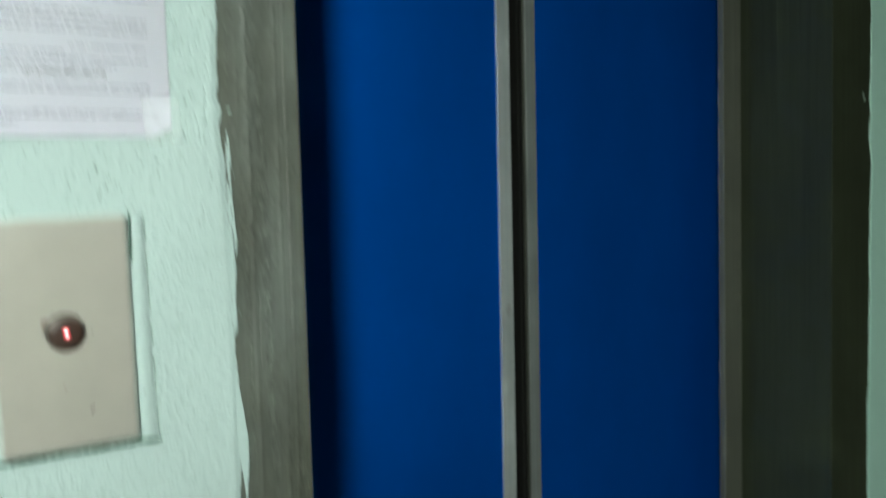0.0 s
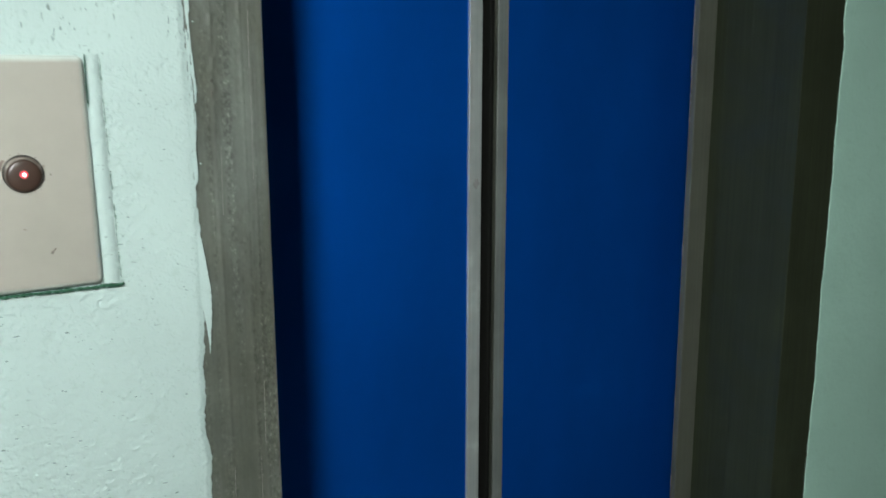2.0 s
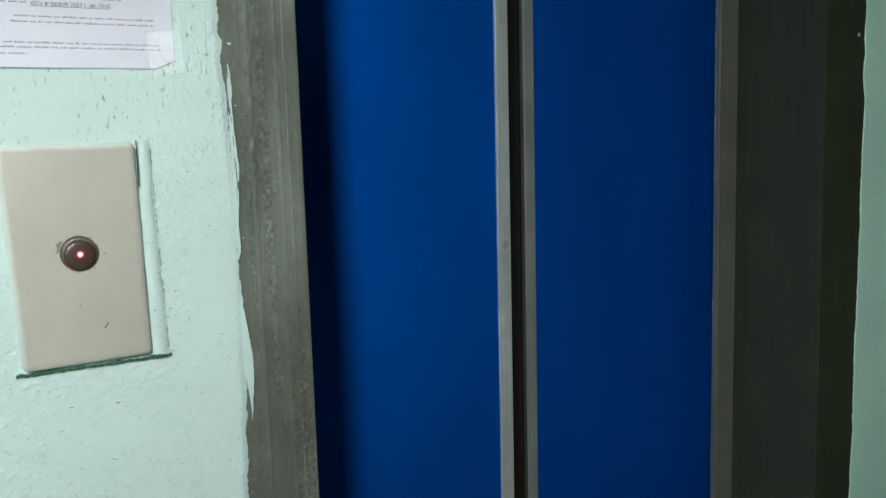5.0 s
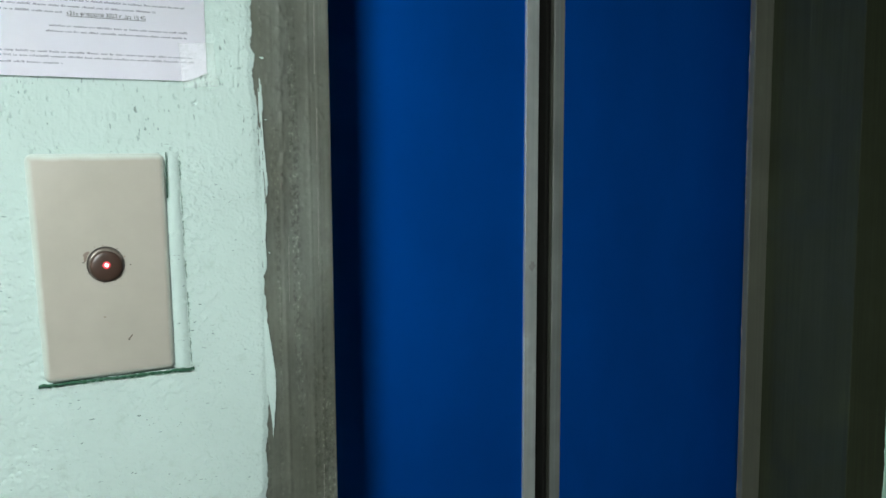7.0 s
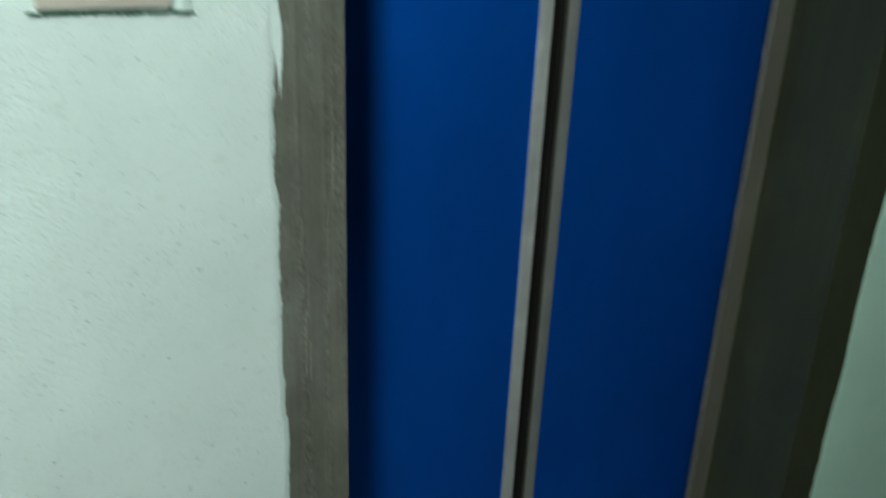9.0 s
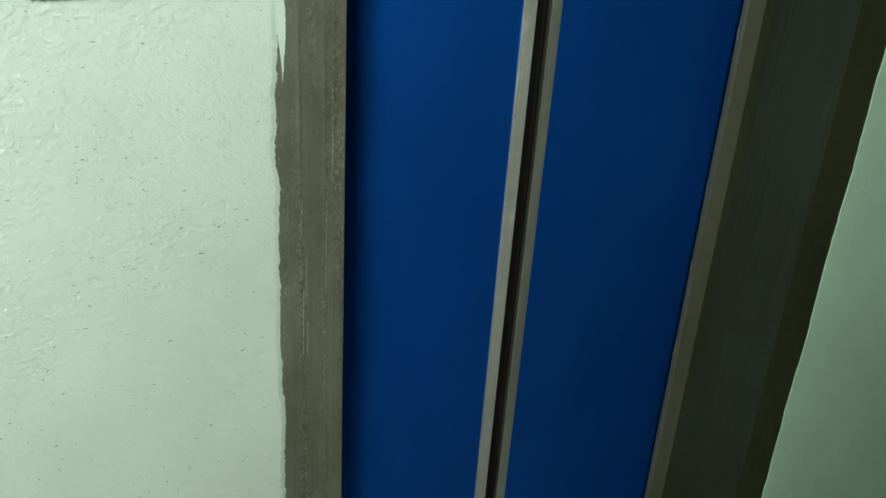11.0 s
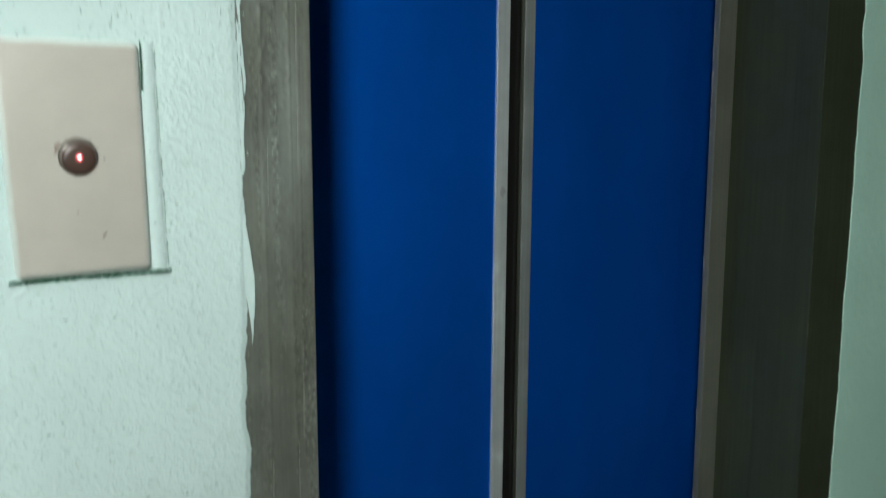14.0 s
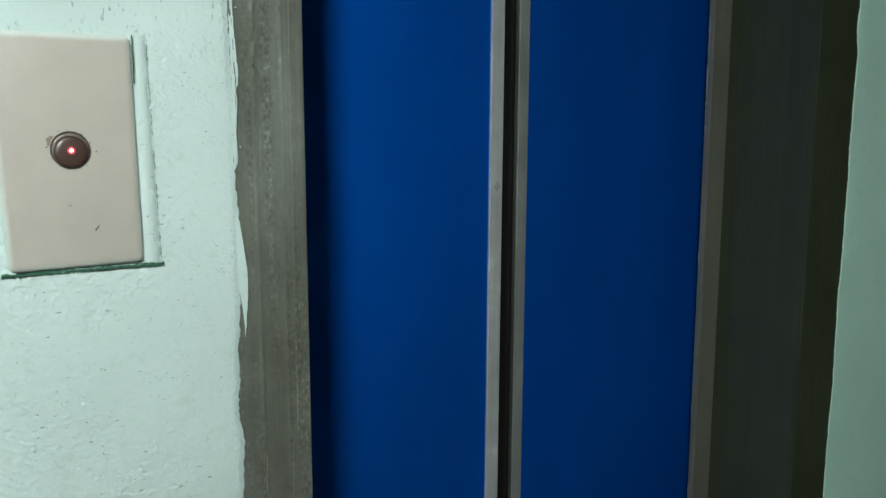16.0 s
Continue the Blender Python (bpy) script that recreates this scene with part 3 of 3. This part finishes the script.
def sheet(w, h, nx=26, nz=34, torn=0.0):
    bm = bmesh.new()
    vs = []
    for j in range(nz + 1):
        row = []
        for i in range(nx + 1):
            x, z = -w / 2 + w * i / nx, -h / 2 + h * j / nz
            lift = 0.00005 * math.sin(i * 0.9) * math.exp(-j * 0.25) + 0.00005 * math.exp(-j * 0.8) * (1 - i / nx)
            z = max(z, -h / 2 + torn * (x - w / 2 + 0.013))
            row.append(bm.verts.new((x, -abs(lift), z)))
        vs.append(row)
    for j in range(nz):
        for i in range(nx):
            bm.faces.new((vs[j][i], vs[j][i + 1], vs[j + 1][i + 1], vs[j + 1][i]))
    bmesh.ops.solidify(bm, geom=list(bm.faces), thickness=0.00015)
    bmesh.ops.recalc_face_normals(bm, faces=bm.faces)
    return bm


pp = sheet(0.21, 0.296, 52, 100, 0.45)
bmesh.ops.translate(pp, verts=pp.verts, vec=(0, 0, 0.0005))
part("paper_sheet", pp, PAPER, notice)
LINE_Y = -0.00024
notice.rotation_euler = (0, radians(-0.55), 0)


def text_line(z, x0, x1, seed, tall=0.0013):
    """Unreadable print: a row of word-long bars in the notice's own coordinates."""
    rnd = random.Random(seed)
    bm = bmesh.new()
    x, left = x0, rnd.randint(2, 9)
    while x < x1 - 0.001:
        w = rnd.uniform(0.0004, 0.0012)
        up = tall * (rnd.choice((0.30, 0.35, 0.35, 0.65)))
        box(bm, (x, LINE_Y, z - tall * 0.35), (x + w, LINE_Y + 0.0001, z + up))
        x += w + 0.00030
        left -= 1
        if left == 0:
            x, left = x + 0.0011, rnd.randint(2, 9)
    return part("print_line", bm, INK, notice)


for k, (z, x0, x1) in enumerate([(1.356, 0.062, 0.148), (1.3525, 0.060, 0.148), (1.3395, -0.040, 0.151), (1.3365, -0.040, 0.152), (1.3325, -0.030, 0.069),
                                 (1.3645, -0.030, 0.070), (1.3685, -0.040, 0.128), (1.3725, -0.040, 0.148), (1.3765, -0.030, 0.10), (1.3805, 0.10, 0.148),
                                 (1.390, -0.03, 0.148), (1.394, -0.04, 0.148), (1.398, -0.04, 0.148), (1.402, -0.04, 0.12), (1.412, -0.04, 0.148),
                                 (1.416, -0.04, 0.148), (1.420, -0.04, 0.09), (1.432, 0.0, 0.11), (1.438, 0.02, 0.09)]):
    text_line(z - 1.4715, x0 - 0.0545, x1 - 0.0545, 40 + k)


def text_mesh(words):
    cu = bpy.data.curves.new("lettering", "FONT")
    cu.body = words
    cu.size = 0.01
    tmp = new("lettering_source", cu)
    bpy.context.view_layer.update()
    me = bpy.data.meshes.new_from_object(tmp.evaluated_get(bpy.context.evaluated_depsgraph_get()))
    bpy.data.objects.remove(tmp)
    return me


def extent(me):
    co = np.array([v.co[:] for v in me.vertices])
    return co[:, 0].min(), co[:, 0].max(), co[:, 1].min(), co[:, 1].max()


def lettering(before, after, x0, x1, z, y):
    """before + a round letter with an upright stroke + after, drawn to the width x0..x1."""
    me = text_mesh(before + "o" + after)
    lo, hi = extent(me)[:2]
    k = (x1 - x0) / (hi - lo)
    o = extent(text_mesh("o"))
    mid = x0 + (extent(text_mesh(before + "o"))[1] - (o[1] - o[0]) / 2 - lo) * k
    for v in me.vertices:
        v.co = (x0 + (v.co.x - lo) * k, y, z + v.co.y * k)
    me.materials.clear()
    me.materials.append(INK_DARK)
    ob = new("date_line", me)
    ob.parent = notice
    part("letter_stroke", a_box((mid - 0.00012, y - 0.00002, z - 0.0006), (mid + 0.00012, y + 0.00008, z + o[3] * k + 0.0006)), INK_DARK, notice)


lettering("«21» ", "евраля 2023 г. до 15:45", 0.0725 - 0.0545, 0.1205 - 0.0545, 1.3632 - 1.4715, LINE_Y)
part("underline", a_box((0.0725 - 0.0545, LINE_Y, 1.3624 - 1.4715), (0.1205 - 0.0545, LINE_Y + 0.0001, 1.3627 - 1.4715)), INK_DARK, notice)

tape = thing("adhesive_tape", "clear sticky tape over the paper's corner", "tape", at=(0.153, -0.0040, 1.336))
tp = sheet(0.024, 0.030, 8, 10)
bmesh.ops.rotate(tp, verts=tp.verts, cent=(0, 0, 0), matrix=Matrix.Rotation(radians(-4), 3, "Y"))
film_ob = part("film", tp, FILM, tape, smooth=True)
film_ob.visible_shadow = False

# ---- torn paint along the frame ----
flake = thing("paint_flake", "loose curl of mint paint lifting off the steel frame", "paint flake")


def curl(pts, lift):
    """A thin tongue of paint through (z, inner edge, outer edge) with a frayed outer side."""
    rnd = random.Random(4)
    zs, inner, outer = (np.array(c) for c in zip(*pts[::-1]))
    bm = bmesh.new()
    rows = []
    for z in np.linspace(zs[0], zs[-1], 70):
        a, b = float(np.interp(z, zs, inner)), float(np.interp(z, zs, outer)) + rnd.uniform(-0.0004, 0.0003)
        rows.append([bm.verts.new((a + (b - a) * u, -0.0017 - lift * u * u, float(z))) for u in (0, 0.3, 0.6, 0.85, 1.0)])
    for r, q in zip(rows, rows[1:]):
        for i in range(4):
            bm.faces.new((r[i], r[i + 1], q[i + 1], q[i]))
    bmesh.ops.recalc_face_normals(bm, faces=bm.faces)
    return bm


part("flake", curl([(1.156, 0.1946, 0.1966), (1.140, 0.1946, 0.1990), (1.127, 0.1946, 0.2007), (1.113, 0.1948, 0.2022), (1.102, 0.1952, 0.2024),
                    (1.092, 0.1968, 0.2019), (1.081, 0.1982, 0.2009), (1.071, 0.1990, 0.2001), (1.064, 0.1990, 0.1995)], 0.0001), MINT, flake)


def brush_stroke(k, rnd):
    """A dry white stroke dragged on to the steel along the painted edge."""
    z = rnd.uniform(1.195, 1.325)
    x = 0.1953 + rnd.uniform(-0.0003, 0.0036) * (1 - abs(z - 1.26) / 0.09)
    ln, w, lean = rnd.uniform(0.005, 0.024), rnd.uniform(0.0004, 0.0021), rnd.uniform(-0.06, 0.02)
    y = -0.0008 - 0.00002 * k
    bm = bmesh.new()
    ring_a = [bm.verts.new((x + a, y, z + b)) for a, b in ((0, -ln / 2), (w, -ln * 0.3), (w + lean * ln, ln * 0.35), (lean * ln, ln / 2))]
    bm.faces.new(ring_a)
    bmesh.ops.recalc_face_normals(bm, faces=bm.faces)
    return bm


stroke_rnd = random.Random(12)
for k in range(58):
    part("brush_stroke", brush_stroke(k, stroke_rnd), MINT, flake)

# ---- small wear ----
scuffs = [(0.2135, 0.862, 0.060, 0.0009), (0.2165, 0.905, 0.040, 0.0005), (0.2130, 0.955, 0.030, 0.0004), (0.2172, 0.845, 0.035, 0.0006), (0.2340, 0.93, 0.09, 0.0003),
          (0.2390, 1.01, 0.05, 0.0003), (0.2386, 1.37, 0.07, 0.0003), (0.2391, 1.29, 0.04, 0.00025), (0.2388, 1.22, 0.06, 0.00025), (0.2150, 1.19, 0.05, 0.0003)]
RUB = plain("rubbed_bare_paint", (0.20, 0.195, 0.175), 0.5, 0.2, 200)
SMEAR = plain("brown_smear", (0.085, 0.08, 0.065), 0.6, 0.2, 200)
wear = thing("worn_patch", "rubbed streaks and a smear on grey frame paint", "wear marks")
for k, (x, z, ln, w) in enumerate(scuffs):
    part("rub_mark", ragged_strip(x, z - ln / 2, x + 0.0008, z + ln / 2, w, 0.0004, 0.0002, 70 + k, w * 0.4, 24), RUB, wear)
part("smear", ragged_strip(0.2125, 0.927, 0.2335, 0.904, 0.0016, 0.0006, 0.0005, 90, 0.0006, 16), SMEAR, wear)
DULL = plain("dull_thumb_mark", (0.30, 0.30, 0.29), 0.5, 0.1, 120)
blot("thumb_mark", 0.5590, 1.153, 0.0045, 0.0060, 15, wear, DULL, DY - 0.0027)
blot("paint_spot", 0.9475, 1.383, 0.0030, 0.0032, 16, flake, MINT, 0.0000)
blot("paint_spot", 0.1985, 1.344, 0.0018, 0.0010, 17, flake, MINT, -0.0003)
blot("paint_spot", 0.2005, 1.300, 0.0008, 0.0006, 18, flake, MINT, -0.0003)
blot("paint_spot", 0.2005, 1.203, 0.0006, 0.0008, 19, flake, MINT, -0.0003)
blot("chip", 0.2112, 1.2605, 0.0010, 0.0016, 20, wear, GRIME, -0.0012)
blot("chip", 0.2108, 1.252, 0.0008, 0.0040, 21, wear, SMEAR, -0.0011)
blot("chip", 0.2150, 1.268, 0.0005, 0.0012, 22, wear, SMEAR, -0.0006)
chip_rnd = random.Random(8)
for k in range(22):
    z = chip_rnd.choice((chip_rnd.uniform(1.17, 1.45), chip_rnd.uniform(1.25, 1.45), chip_rnd.uniform(0.5, 1.1)))
    ln, d = chip_rnd.uniform(0.003, 0.016), chip_rnd.uniform(0.0008, 0.0022)
    bm = a_box((0.8677, LIPY + 0.0086 - d, z - ln / 2), (0.8682, LIPY + 0.0087, z + ln / 2))
    for v in bm.verts:
        v.co.z += chip_rnd.uniform(-0.3, 0.3) * ln
        v.co.y += chip_rnd.uniform(-0.0005, 0.0)
    part("chipped_edge", bm, RUB, wear)
HAIR_LINE = [(1.2740, 1.2560), (1.2490, 1.2330), (1.2290, 1.2060), (1.2010, 1.1880), (1.1790, 1.1500), (1.1460, 1.1260)]
HAIR = plain("fine_crack", (0.19, 0.27, 0.23), 0.9, 0.3)
for k, (za, zb) in enumerate(HAIR_LINE):
    xa, xb = 0.1417 - (za - 1.125) * 0.0225, 0.1417 - (zb - 1.125) * 0.0225
    part("joint", ragged_strip(xa, za, xb, zb, 0.0007, -0.0012, 0.0006, 140 + k, 0.0005, 14), HAIR, rim)

# ---- unseen lamp, added to give the light from the upper left ----
lamp = thing("added_lamp", "unseen pendant bulb added as the main light", "lamp", at=LAMP)


def turned_z(profile, n=24, caps=True):
    bm = bmesh.new()
    rows = [[bm.verts.new((r * math.cos(2 * math.pi * i / n), r * math.sin(2 * math.pi * i / n), z)) for i in range(n)] for r, z in profile]
    for a, b in zip(rows, rows[1:]):
        for i in range(n):
            bm.faces.new((a[i], a[(i + 1) % n], b[(i + 1) % n], b[i]))
    if caps:
        bm.faces.new(rows[0])
    if caps:
        bm.faces.new(rows[-1])
    bmesh.ops.recalc_face_normals(bm, faces=bm.faces)
    return bm


part("bulb", turned_z([(0.008, -0.105), (0.038, -0.097), (0.071, -0.070), (0.092, -0.027), (0.094, 0.004), (0.083, 0.036), (0.055, 0.060), (0.020, 0.074), (0.014, 0.08)]), BULB, lamp, smooth=True)
# shade added to keep the bulb's light off the ceiling
part("shade", turned_z([(0.17, -0.005), (0.172, -0.002), (0.12, 0.045), (0.06, 0.085), (0.026, 0.10), (0.026, 0.105), (0.022, 0.105),
                        (0.022, 0.099), (0.056, 0.080), (0.116, 0.040), (0.168, -0.002), (0.17, -0.005)], 32, False), CEIL, lamp, "white conical shade added to block upward light", True)
part("socket", turned_z([(0.014, 0.081), (0.021, 0.082), (0.022, 0.12), (0.012, 0.135), (0.004, 0.14)]), BROWN, lamp)
part("cord", turned_z([(0.003, 0.14), (0.003, CEIL_Z - LAMP.z - 0.02)], 10), BROWN, lamp)
part("ceiling_rose", turned_z([(0.01, CEIL_Z - LAMP.z - 0.03), (0.04, CEIL_Z - LAMP.z - 0.012), (0.045, CEIL_Z - LAMP.z)]), BROWN, lamp)
